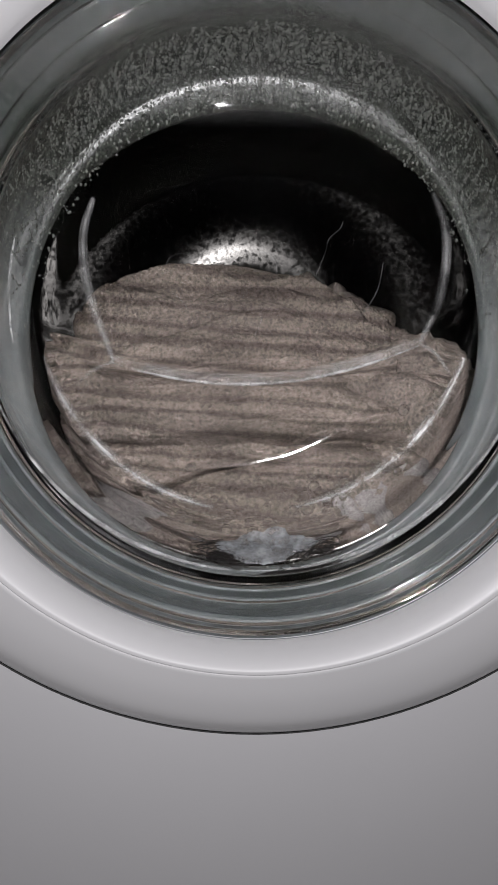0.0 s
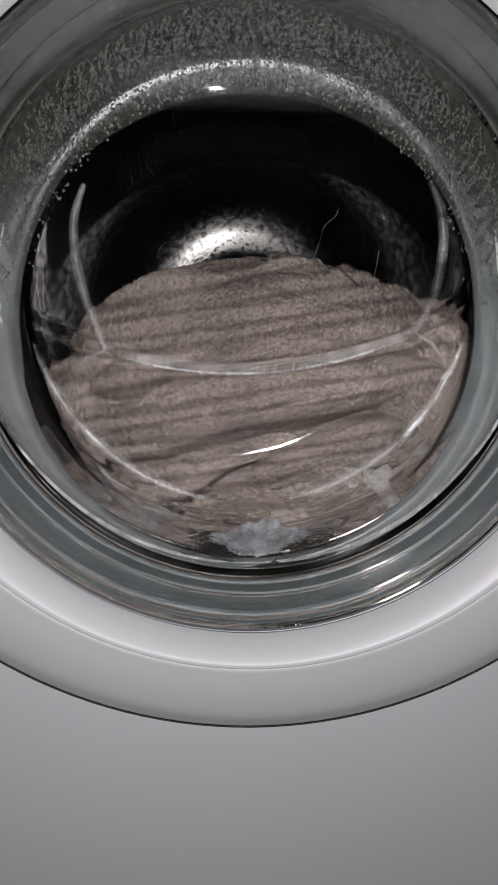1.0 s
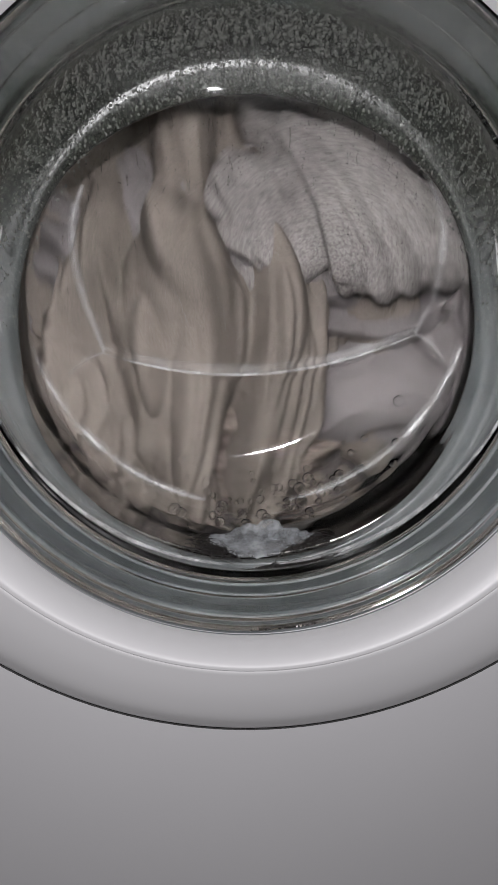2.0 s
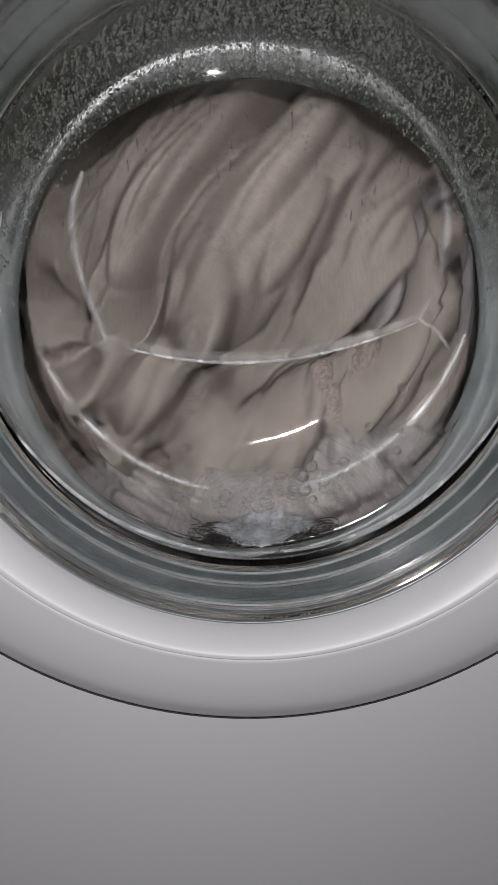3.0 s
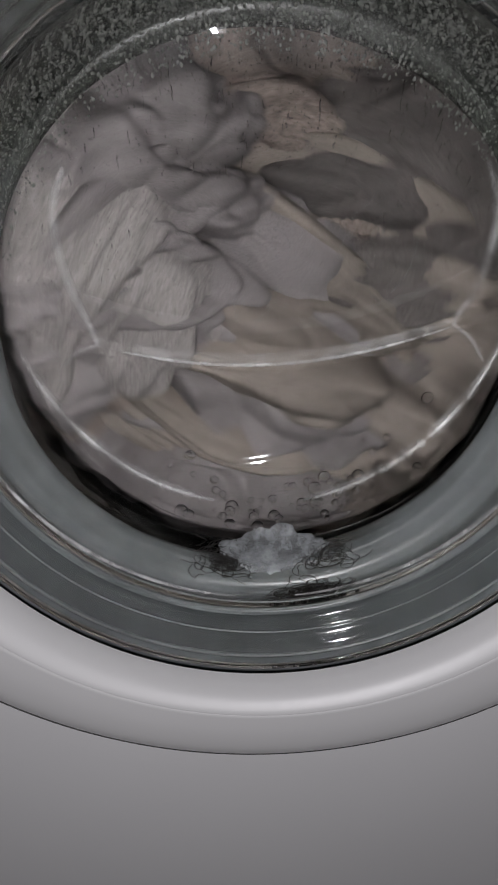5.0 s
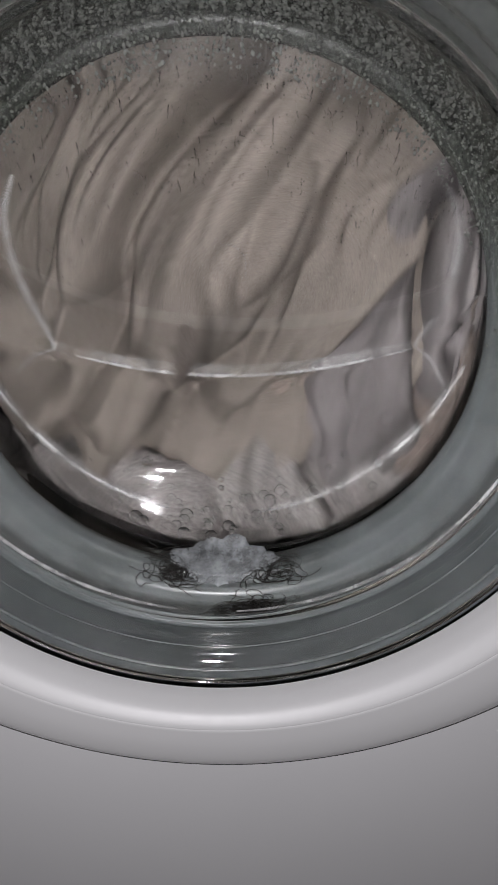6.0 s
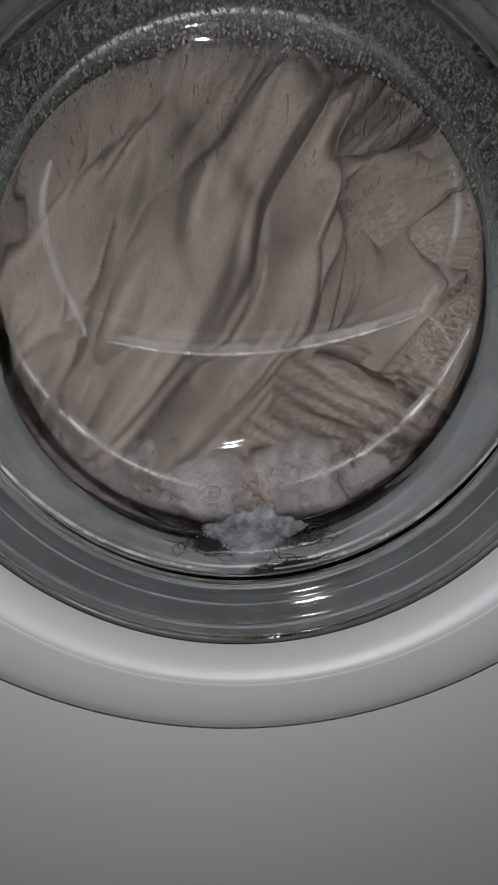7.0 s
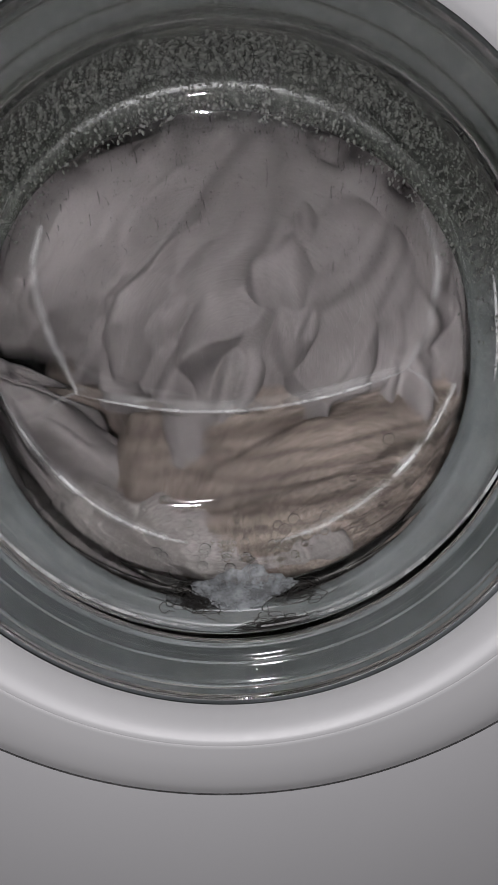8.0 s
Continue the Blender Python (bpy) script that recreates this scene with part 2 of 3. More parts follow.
def bowl_back(a, v):
    """The same on the drum's side of the glass, which is smoother, so that the glass is thicker along the ledge and the edge."""
    ca, sa = math.cos(a), math.sin(a)
    if v <= 1:
        return bowl_point(a, v) - bowl_normal(a, v) * (0.0045 + 0.002 * v * v)
    k = 2 - v
    x, z = RIM_R * k * ca * 1.025, RIM_C + RIM_R * k * sa * 1.025
    return Vector((x, cap_depth(x, z, 0.010) + 0.0080 - 0.007 * max(0.0, (k - 0.86) / 0.14) ** 2, z))


def bowl():
    bm = bmesh.new()
    n = 260
    wall = rounded_profile([(0.0105, 0.1622, 0.0), (0.0075, 0.1606, 0.0), (0.0075, 0.1606, 0.0), (0.009, 0.1585, 0.0), (0.0125, 0.1578, 0.0),
                            (0.0125, 0.1578, 0.0), (0.0122, 0.155, 0.0), (0.0155, 0.1505, 0.0), (0.0185, 0.1485, 0.0005), (0.0185, 0.1485, 0.0005),
                            (0.0188, 0.1462, 0.0005), (0.0238, 0.1437, 0.001), (0.0238, 0.1437, 0.001), (0.0272, 0.1388, 0.0005)], 4)
    loops = []
    for y, r, c in wall:
        loops.append([bm.verts.new((r * math.cos(2 * math.pi * i / n), y, c + r * math.sin(2 * math.pi * i / n))) for i in range(n)])
    rows = [k / 18 for k in range(19)] + [1 + k * 0.0125 for k in range(1, 79)]
    for v in rows:
        loops.append([bm.verts.new(bowl_point(2 * math.pi * i / n, v)) for i in range(n)])
    for a, b in zip(loops, loops[1:]):
        for i in range(n):
            bm.faces.new((a[i], a[(i + 1) % n], b[(i + 1) % n], b[i]))
    mid = bm.verts.new((0, cap_depth(0, RIM_C), RIM_C))
    for i in range(n):
        bm.faces.new((loops[-1][i], loops[-1][(i + 1) % n], mid))
    outer = [loops[0]]
    for y, r, c in ((0.0155, 0.1612, 0.0), (0.021, 0.156, 0.0), (0.0245, 0.150, 0.0), (0.0275, 0.1455, 0.0)):
        outer.append([bm.verts.new((r * math.cos(2 * math.pi * i / n), y, c + r * math.sin(2 * math.pi * i / n))) for i in range(n)])
    for v in [k / 12 for k in range(1, 13)] + [1 + k * 0.025 for k in range(1, 39)]:
        outer.append([bm.verts.new(bowl_back(2 * math.pi * i / n, v)) for i in range(n)])
    for a, b in zip(outer, outer[1:]):
        for i in range(n):
            bm.faces.new((a[i], a[(i + 1) % n], b[(i + 1) % n], b[i]))
    mid = bm.verts.new((0, cap_depth(0, RIM_C, 0.010) + 0.008, RIM_C))
    for i in range(n):
        bm.faces.new((outer[-1][i], outer[-1][(i + 1) % n], mid))
    ob = part("glass_bowl", bm, GLASS, door, "pale green glass bowl beaded with condensation")
    ob.visible_shadow = False
    return ob


glass = bowl()

# rubber gasket behind the glass, from the door frame to the mouth of the drum
gasket_profile = rounded_profile([(0.02, 0.20, 0.0), (0.0135, 0.172, 0.0), (0.014, 0.1635, 0.0), (0.026, 0.1625, -0.002), (0.045, 0.1605, -0.008), (0.066, 0.1595, -0.014),
                                  (0.078, 0.1588, -0.018), (0.0828, 0.1545, -0.0195), (0.0862, 0.149, -0.0203), (0.0874, 0.143, -0.0207), (0.0890, 0.1382, -0.0208), (0.0920, 0.1361, -0.0208), (0.0943, 0.1355, -0.0208),
                                  (0.097, 0.1365, -0.0208), (0.1, 0.142, -0.018), (0.098, 0.165, -0.01), (0.09, 0.20, 0.0)], 5)
part("gasket", lathe(gasket_profile, 160), RUBBER, machine, "grey rubber door gasket, wet")

# the drum: steel shell, back wall with a pressed star, three lifters
drum = tagged(new("drum"), "stainless steel drum, its inner darkness put into the colour, turning")
drum.parent = machine
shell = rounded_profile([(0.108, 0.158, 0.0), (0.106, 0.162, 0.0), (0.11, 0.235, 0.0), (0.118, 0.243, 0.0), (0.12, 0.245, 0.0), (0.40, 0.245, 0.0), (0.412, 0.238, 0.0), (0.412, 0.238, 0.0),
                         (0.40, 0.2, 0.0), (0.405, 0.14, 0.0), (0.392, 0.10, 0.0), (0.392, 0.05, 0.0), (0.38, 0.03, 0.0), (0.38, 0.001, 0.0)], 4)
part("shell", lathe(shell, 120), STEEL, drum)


def lifter(angle):
    bm = bmesh.new()
    rows = []
    for k in range(9):
        y = 0.13 + 0.26 * k / 8
        h = 0.055 * math.sin(math.pi * (0.12 + 0.76 * k / 8)) ** 0.5
        row = []
        for j in range(9):
            u = -1 + j / 4
            w = 0.035 * u
            row.append(bm.verts.new((w, y, -0.243 + h * (1 - abs(u) ** 2.2))))
        rows.append(row)
    for a, b in zip(rows, rows[1:]):
        for j in range(8):
            bm.faces.new((a[j], a[j + 1], b[j + 1], b[j]))
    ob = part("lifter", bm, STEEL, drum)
    ob.rotation_euler = (0, radians(angle), 0)


for k in range(3):
    lifter(40 + 120 * k)


# ---- the washing: rigid bundles of folded cloth ----
def waves(p, rng, k, n=5):
    out = np.zeros(len(p))
    for _ in range(n):
        d = rng.normal(size=3)
        d /= np.linalg.norm(d)
        out += np.sin(p @ d * k * rng.uniform(0.6, 1.5) + rng.uniform(0, 6.3))
    return out / n ** 0.5


SPHERES = {}


def unit_sphere(level):
    if level not in SPHERES:
        bm = bmesh.new()
        bmesh.ops.create_icosphere(bm, subdivisions=level, radius=1.0)
        me = bpy.data.meshes.new("sphere")
        bm.to_mesh(me)
        bm.free()
        me.shade_smooth()
        SPHERES[level] = me
    return SPHERES[level]


def bundle(name, size, material, seed, fold_dir=(0, 0, 1), folds=60.0, depth=0.010, wrinkle=0.004, level=7, box=0.75, warp=1.3, tuck=0.042, square=2.6, fuzz=0.0, label=""):
    """A bundle of cloth: a squarish mound with long pleats across fold_dir, deep narrow tucks between the layers, and smaller wrinkles."""
    me = unit_sphere(level).copy()
    me.name = name
    rng = np.random.default_rng(seed)
    d = np.empty(len(me.vertices) * 3)
    me.vertices.foreach_get("co", d)
    d = d.reshape(-1, 3)
    half = np.array(size) / 2
    q = np.sign(d) * np.abs(d) ** box
    q /= (np.abs(q) ** square).sum(1, keepdims=True) ** (1 / square)
    p = q * half
    p = p * (1 + 0.09 * waves(p, rng, 16.0)[:, None])
    f = np.array(fold_dir, float)
    f /= np.linalg.norm(f)
    along = np.array((-f[2], 0.0, f[0]))
    g = p - 0.72 * (p @ along)[:, None] * along                       # folds run long in one direction
    g = g + 0.012 * np.stack([waves(p, rng, 24.0) for _ in range(3)], 1)
    s = (g @ f) * folds + warp * waves(g, rng, 30.0)
    fade = np.clip(0.6 + 0.7 * waves(p, rng, 20.0), 0.1, 1.3)
    pleat = np.abs(np.sin(s)) ** 0.8
    crease = np.abs(waves(g, rng, 62.0)) ** 0.8
    ridge = -np.abs(waves(g, rng, 120.0)) ** 0.9
    small = np.abs(waves(g, rng, 240.0)) ** 0.8
    open1 = np.clip(0.5 + 0.9 * waves(p, rng, 17.0), 0.0, 1.0)
    open2 = np.clip(0.3 + 0.9 * waves(p, rng, 23.0), 0.0, 1.0)
    tucks = open1 * np.exp(-(waves(g, rng, 42.0) / 0.20) ** 2) + 0.7 * open2 * np.exp(-(waves(g, rng, 75.0) / 0.22) ** 2)
    h = depth * (pleat * fade + 0.9 * crease - 1.0) - tuck * tucks + wrinkle * (1.7 * ridge * fade + 0.9 * small)
    p = p + d * np.minimum(h, 0.02)[:, None]
    p = p + d * (rng.normal(size=len(p)) * fuzz)[:, None]              # loose loops of the pile
    me.vertices.foreach_set("co", p.ravel())
    me.materials.append(material)
    me.update()
    return tagged(new(name, me), label, "laundry", "washing in the drum")


TAUPE, TAUPE_D = (0.275, 0.225, 0.198), (0.185, 0.15, 0.135)
BEIGE, BEIGE_D = (0.23, 0.196, 0.172), (0.155, 0.132, 0.116)
GREY, GREY_D = (0.222, 0.200, 0.200), (0.140, 0.125, 0.125)
M_TOWEL = cloth("fold_shaded_terry", TAUPE, TAUPE_D, 420.0, 0.003, fold_shade=26.0)
M_TERRY = cloth("taupe_terry", TAUPE, TAUPE_D, 500.0, 0.0025)
M_SHEET = cloth("beige_cotton", BEIGE, BEIGE_D, 1500.0, 0.0004)
M_GREY = cloth("grey_jersey", GREY, GREY_D, 1500.0, 0.0004)
M_MAT = cloth("grey_taupe_cotton", (0.315, 0.288, 0.282), (0.19, 0.170, 0.166), 600.0, 0.002)
M_BROWN = cloth("brown_wool", (0.085, 0.052, 0.036), (0.045, 0.03, 0.022), 600.0, 0.0015)
M_DARK = cloth("charcoal_knit", (0.125, 0.110, 0.105), (0.072, 0.063, 0.061), 700.0, 0.001)
M_PRINT = cloth("printed_cotton", (0.29, 0.272, 0.285), (0.2, 0.19, 0.2), 1500.0, 0.0004, print_col=(0.025, 0.027, 0.06))

LAUNDRY = {
    "towel": bundle("bath_towel", (0.322, 0.16, 0.245), M_TOWEL, 3, (0.06, 0, 1), 33.0, 0.011, 0.005, box=1.0, warp=2.4, level=8, tuck=0.022, square=2.1, fuzz=0.0005, label="taupe terry bath towel with painted fold shade, folded and soaked"),
    "sheet": bundle("bed_sheet", (0.33, 0.13, 0.30), M_SHEET, 11, (1, 0, -0.45), 46.0, 0.017, 0.006, warp=1.5, level=8, label="beige cotton bed sheet bunched in long folds"),
    "shirt": bundle("grey_shirt", (0.26, 0.11, 0.22), M_GREY, 23, (1, 0, 0.2), 50.0, 0.018, 0.009, warp=1.7, level=8, label="light grey jersey shirt, crumpled and wet"),
    "terry": bundle("hand_towel", (0.22, 0.12, 0.20), M_TERRY, 31, (0.7, 0, 1), 65.0, 0.013, 0.008, warp=2.2, fuzz=0.0004, label="taupe terry hand towel, tightly wrinkled"),
    "leg": bundle("pyjama_trousers", (0.09, 0.09, 0.27), M_GREY, 43, (1, 0.3, 0.25), 90.0, 0.009, 0.005, warp=1.5, label="grey cotton trouser leg twisted into a rope"),
    "brown": bundle("brown_jumper", (0.15, 0.10, 0.12), M_BROWN, 53, (0.4, 0, 1), 85.0, 0.008, 0.004, label="dark brown knitted jumper, bunched up"),
    "dark": bundle("grey_jumper", (0.24, 0.11, 0.20), M_DARK, 61, (1, 0, 0.6), 55.0, 0.017, 0.009, label="dark grey knitted jumper, bunched up"),
    "print": bundle("printed_shirt", (0.17, 0.10, 0.15), M_PRINT, 71, (1, 0, -0.3), 80.0, 0.010, 0.004, label="pale cotton shirt with a navy print"),
    "fill": bundle("bath_sheet", (0.36, 0.12, 0.33), M_TERRY, 83, (1, 0, 0.5), 40.0, 0.017, 0.007, warp=1.6, label="large taupe terry bath sheet in deep folds"),
    "mat": bundle("bath_mat", (0.37, 0.115, 0.155), M_MAT, 107, (0.8, 0, 0.6), 60.0, 0.011, 0.006, warp=2.0, tuck=0.024, square=3.4, label="grey-taupe cotton bath mat, soaked and creased"),
    "pale": bundle("pillow_case", (0.24, 0.11, 0.22), M_GREY, 97, (0.5, 0, 1), 46.0, 0.018, 0.009, warp=1.8, label="pale grey cotton pillow case, crumpled"),
}


# ---- small things on the glass ----
def clear_mat(name, ior, rough=0.02, col=(0.97, 0.98, 0.98)):
    m, t, b = nodes_of(name)
    b.inputs["Base Color"].default_value = (*col, 1)
    b.inputs["Roughness"].default_value, b.inputs["IOR"].default_value = rough, ior
    b.inputs["Transmission Weight"].default_value = 1.0
    bumped(t, b, noise_node(t, 400.0).outputs["Fac"], 0.05, 0.0005)
    return m


WATER = clear_mat("water_beads", 1.33, 0.03)
DEW = painted("dew_on_rubber", (0.15, 0.157, 0.143), 0.16, vary=0.6, big=500.0, small=900.0, rvary=0.06, bump=0.02)
BUBBLE = clear_mat("soap_bubbles", 1.08, 0.0)
HAIR = painted("dark_hair", (0.015, 0.013, 0.012), 0.4)
LINT = painted("soap_and_lint", (0.55, 0.58, 0.60), 0.4, vary=0.35, big=110.0, small=600.0, bump=0.5)


def pale_line_mat(top):
    """Pale see-through lines: painted caustics and highlights on the glass edges, and flow marks."""
    m, t, b = nodes_of("edge_light_and_flow_mark")
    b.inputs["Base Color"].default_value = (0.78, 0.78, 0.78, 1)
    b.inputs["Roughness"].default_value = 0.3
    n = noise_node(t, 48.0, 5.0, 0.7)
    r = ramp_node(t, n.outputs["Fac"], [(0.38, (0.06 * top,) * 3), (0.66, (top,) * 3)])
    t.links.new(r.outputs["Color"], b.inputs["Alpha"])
    bumped(t, b, n.outputs["Fac"], 0.3, 0.001)
    return m


def light_and_flow_line(points, radius, name="light_and_flow_line"):
    """A soft rounded bead along the points, thinning out towards both ends."""
    bm = bmesh.new()
    loops = []
    for k, p in enumerate(points):
        d = (points[min(k + 1, len(points) - 1)] - points[max(k - 1, 0)]).normalized()
        side = d.cross(Vector((0, 1, 0))).normalized()
        r = radius * (0.25 + 0.75 * math.sin(math.pi * (k + 0.5) / len(points)) ** 0.5)
        loops.append([bm.verts.new(p + side * (r * math.cos(a)) + Vector((0, 0.45 * r * math.sin(a), 0))) for a in [2 * math.pi * i / 8 for i in range(8)]])
    for a, b in zip(loops, loops[1:]):
        for i in range(8):
            bm.faces.new((a[i], a[(i + 1) % 8], b[(i + 1) % 8], b[i]))
    ob = part(name, bm, FAINT if name in ("soft_caustic", "flow_mark") else EDGE_GLOW if radius > 0.0025 else EDGE_LIGHT, glass, "pale bead imitating a bright line of light in the glass" if name != "flow_mark" else "thin pale flow mark in the glass")
    ob.visible_shadow = False
    return ob


def beads():
    """Water beads and runs on the upper glass, as one sheet of drops."""
    rng = random.Random(5)
    verts, faces = [], []
    base = bmesh.new()
    bmesh.ops.create_icosphere(base, subdivisions=1, radius=1.0)
    tv = [v.co.copy() for v in base.verts]
    tf = [[v.index for v in f.verts] for f in base.faces]
    base.free()
    for i in range(2600):
        a = radians(rng.gauss(90, 42))
        if not -0.15 < a < math.pi + 0.15:
            continue
        v = rng.uniform(0.9, 1.2) if rng.random() < 0.55 else rng.uniform(1.05, 1.5)
        n = bowl_normal(a, v)
        down = Vector((rng.gauss(0, 0.12), 0.15, -1.0))
        down = (down - n * down.dot(n)).normalized()
        side = n.cross(down).normalized()
        w = 0.00012 + 0.00030 * rng.random() ** 2
        run = rng.uniform(1.0, 1.8) if rng.random() < 0.88 else rng.uniform(3.0, 10.0)
        p = bowl_point(a, v)
        o = len(verts)
        bend = rng.uniform(-0.25, 0.25)
        for c in tv:
            verts.append(p + side * (c.x * w + bend * c.z * c.z * w * run * 0.3) + down * (c.z * w * run) + n * (c.y * w * 0.22 + 0.00004))
        faces += [[o + k for k in f] for f in tf]
    me = bpy.data.meshes.new("water_beads")
    me.from_pydata(verts, [], faces)
    me.materials.append(WATER)
    me.shade_smooth()
    ob = new("water_beads", me)
    ob.location = (0, 0, ZC)
    ob.visible_shadow = False
    tagged(ob, "beads and runs of water on the upper glass", "water drops", kind="stuff")


def condensation():
    """Misty beads and ragged runs of water over the upper side of the bowl, as one sheet of drops."""
    rng = random.Random(15)
    base = bmesh.new()
    bmesh.ops.create_icosphere(base, subdivisions=2, radius=1.0)
    tv = [v.co.copy() for v in base.verts]
    tf = [[v.index for v in f.verts] for f in base.faces]
    base.free()
    verts, faces = [], []

    def drop(a, u, w, tall):
        p, n = bowl_point(a, u), bowl_normal(a, u)
        down = Vector((rng.gauss(0, 0.25), 0.6, -1.0))
        down = (down - n * down.dot(n)).normalized()
        side = n.cross(down)
        start = len(verts)
        for c in tv:
            verts.append(p + side * (c.x * w) + down * (c.z * w * tall) + n * (c.y * w * 0.32))
        faces.extend([start + k for k in f] for f in tf)

    def over_gasket(a, u):
        p = bowl_point(a, u)
        return u < 0.98 or math.hypot(p.x, p.z + 0.019) > 0.1255

    for i in range(4600):
        a = radians(90 + rng.uniform(-95, 95))
        u = 0.3 + 0.9 * rng.random() ** 0.65
        if rng.random() > 1.1 * max(0.1, math.sin(a)) ** 0.8 or not over_gasket(a, u):
            continue
        drop(a, u, 0.0002 + 0.0007 * rng.random() ** 2.2, rng.uniform(0.8, 1.4))
    for i in range(620):
        a, u = radians(90 + rng.gauss(0, 38)), rng.uniform(0.15, 1.05)
        if not 0.05 < a < 3.09:
            continue
        for k in range(rng.randint(3, 12)):
            if not over_gasket(a, u):
                break
            drop(a, u, rng.uniform(0.00024, 0.00075), rng.uniform(1.0, 1.8))
            u += 0.016 + 0.022 * rng.random()
            a += rng.gauss(0, 0.004) - 0.004 * math.cos(a)
    me = bpy.data.meshes.new("condensation")
    me.from_pydata(verts, [], faces)
    me.materials.append(DEW)
    me.shade_smooth()
    ob = new("condensation", me)
    ob.location = (0, 0, ZC)
    tagged(ob, "misty beads and runs of condensation inside the upper glass", "water drops", kind="stuff")


def bubbles():
    """Soap bubbles caught low between the glass and the washing."""
    rng = random.Random(8)
    bm = bmesh.new()
    for i in range(110):
        a, v = radians(rng.gauss(-84, 17)), 1.06 + abs(rng.gauss(0, 0.11))
        r = 0.0009 + 0.0032 * rng.random() ** 2.5
        p = bowl_point(a, v) - bowl_normal(a, v) * 0.0045
        bmesh.ops.create_icosphere(bm, subdivisions=2, radius=r, matrix=Matrix.Translation(p) @ Matrix.Diagonal((1, 0.5, 1, 1)))
    ob = part("soap_bubbles", bm, BUBBLE)
    ob.location = (0, 0, ZC)
    ob.visible_shadow = False
    tagged(ob, "clear soap bubbles caught behind the lower glass", "bubbles", kind="stuff")


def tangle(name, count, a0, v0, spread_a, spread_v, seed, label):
    """Loose dark hairs in loops, lying on the wet lower glass."""
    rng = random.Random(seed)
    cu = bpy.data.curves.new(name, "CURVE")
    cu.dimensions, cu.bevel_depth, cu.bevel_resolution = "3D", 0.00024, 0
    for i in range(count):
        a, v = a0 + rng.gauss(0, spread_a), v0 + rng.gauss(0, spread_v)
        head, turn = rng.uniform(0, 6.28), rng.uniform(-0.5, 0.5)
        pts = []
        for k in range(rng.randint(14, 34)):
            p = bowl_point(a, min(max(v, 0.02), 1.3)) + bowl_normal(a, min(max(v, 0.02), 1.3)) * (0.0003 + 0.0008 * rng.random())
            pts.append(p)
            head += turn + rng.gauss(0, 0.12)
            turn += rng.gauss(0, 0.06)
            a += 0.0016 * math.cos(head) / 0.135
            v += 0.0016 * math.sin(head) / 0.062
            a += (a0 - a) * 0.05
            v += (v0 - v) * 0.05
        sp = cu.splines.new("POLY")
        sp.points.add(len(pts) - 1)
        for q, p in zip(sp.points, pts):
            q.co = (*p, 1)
    cu.materials.append(HAIR)
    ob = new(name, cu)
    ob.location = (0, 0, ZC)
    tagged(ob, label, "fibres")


def residue():
    """A ragged film of soap and lint at the bottom of the bowl."""
    bm = bmesh.new()
    rng = random.Random(4)
    ph = [rng.uniform(0, 6.28) for _ in range(5)]
    rings = []
    m = 72
    for j in range(9):
        f = j / 8
        row = []
        for i in range(m):
            th = 2 * math.pi * i / m
            up = math.sin(th)
            r = f * (1 + 0.10 * math.sin(2 * th + ph[0]) + 0.04 * math.sin(5 * th + ph[1]) + 0.05 * math.sin(9 * th + ph[2]) + 0.025 * math.sin(17 * th + ph[3]) + 0.012 * math.sin(29 * th + ph[4]))
            wide = 0.21 if up > 0 else 0.21 * (1 + 0.62 * up)                      # draws in to a tip below
            a = radians(-87.5) + wide * r * math.cos(th) + 0.02 * r * up
            v = 0.90 + (0.17 if up > 0 else 0.36) * r * up
            row.append(bm.verts.new(bowl_point(a, v) + bowl_normal(a, v) * (0.0003 + 0.0012 * (1 - f ** 4))))
        rings.append(row)
    for a, b in zip(rings[1:], rings[2:]):
        for i in range(m):
            bm.faces.new((a[i], a[(i + 1) % m], b[(i + 1) % m], b[i]))
    bm.faces.new(rings[1])
    for v in rings[0]:
        bm.verts.remove(v)
    ob = part("soap_film", bm, LINT)
    ob.location = (0, 0, ZC)
    sol = ob.modifiers.new("thickness", "SOLIDIFY")
    sol.thickness = 0.0003
    tagged(ob, "ragged pale film of soap and lint on the lower glass", "soap residue")


ragged = noise_node(LINT.node_tree, 130.0, 5.0, 0.65)
film_alpha = ramp_node(LINT.node_tree, ragged.outputs["Fac"], [(0.34, (0.15,) * 3), (0.64, (0.62,) * 3)])
LINT.node_tree.links.new(film_alpha.outputs["Color"], LINT.node_tree.nodes["Principled BSDF"].inputs["Alpha"])
EDGE_LIGHT, EDGE_GLOW = pale_line_mat(0.50), pale_line_mat(0.14)
FAINT = pale_line_mat(0.2)
LINE = (0.029, 0.1425, 0.0085)        # a painted highlight round the lower wall: depth, radius, centre height
# pale beads stand in for caustic light along the ledge, arms and rim
ledge = []
for k in range(61):
    x = -0.086 + 0.184 * k / 60
    ledge.append(Vector((x, cap_depth(x, ledge_z(x)) + 0.0030, ledge_z(x))))
light_and_flow_line([p + Vector((0, 0.001, 0.002)) for p in ledge], 0.0042)
light_and_flow_line([p + Vector((0, 0, -0.001)) for p in ledge], 0.0010)


def glass_line(points, steps=8):
    """A smooth line on the back of the bowl through points of (x, height)."""
    return [Vector((x, cap_depth(x, z) + 0.0025, z)) for _, x, z in rounded_profile([(0.0, *p) for p in points], steps)]


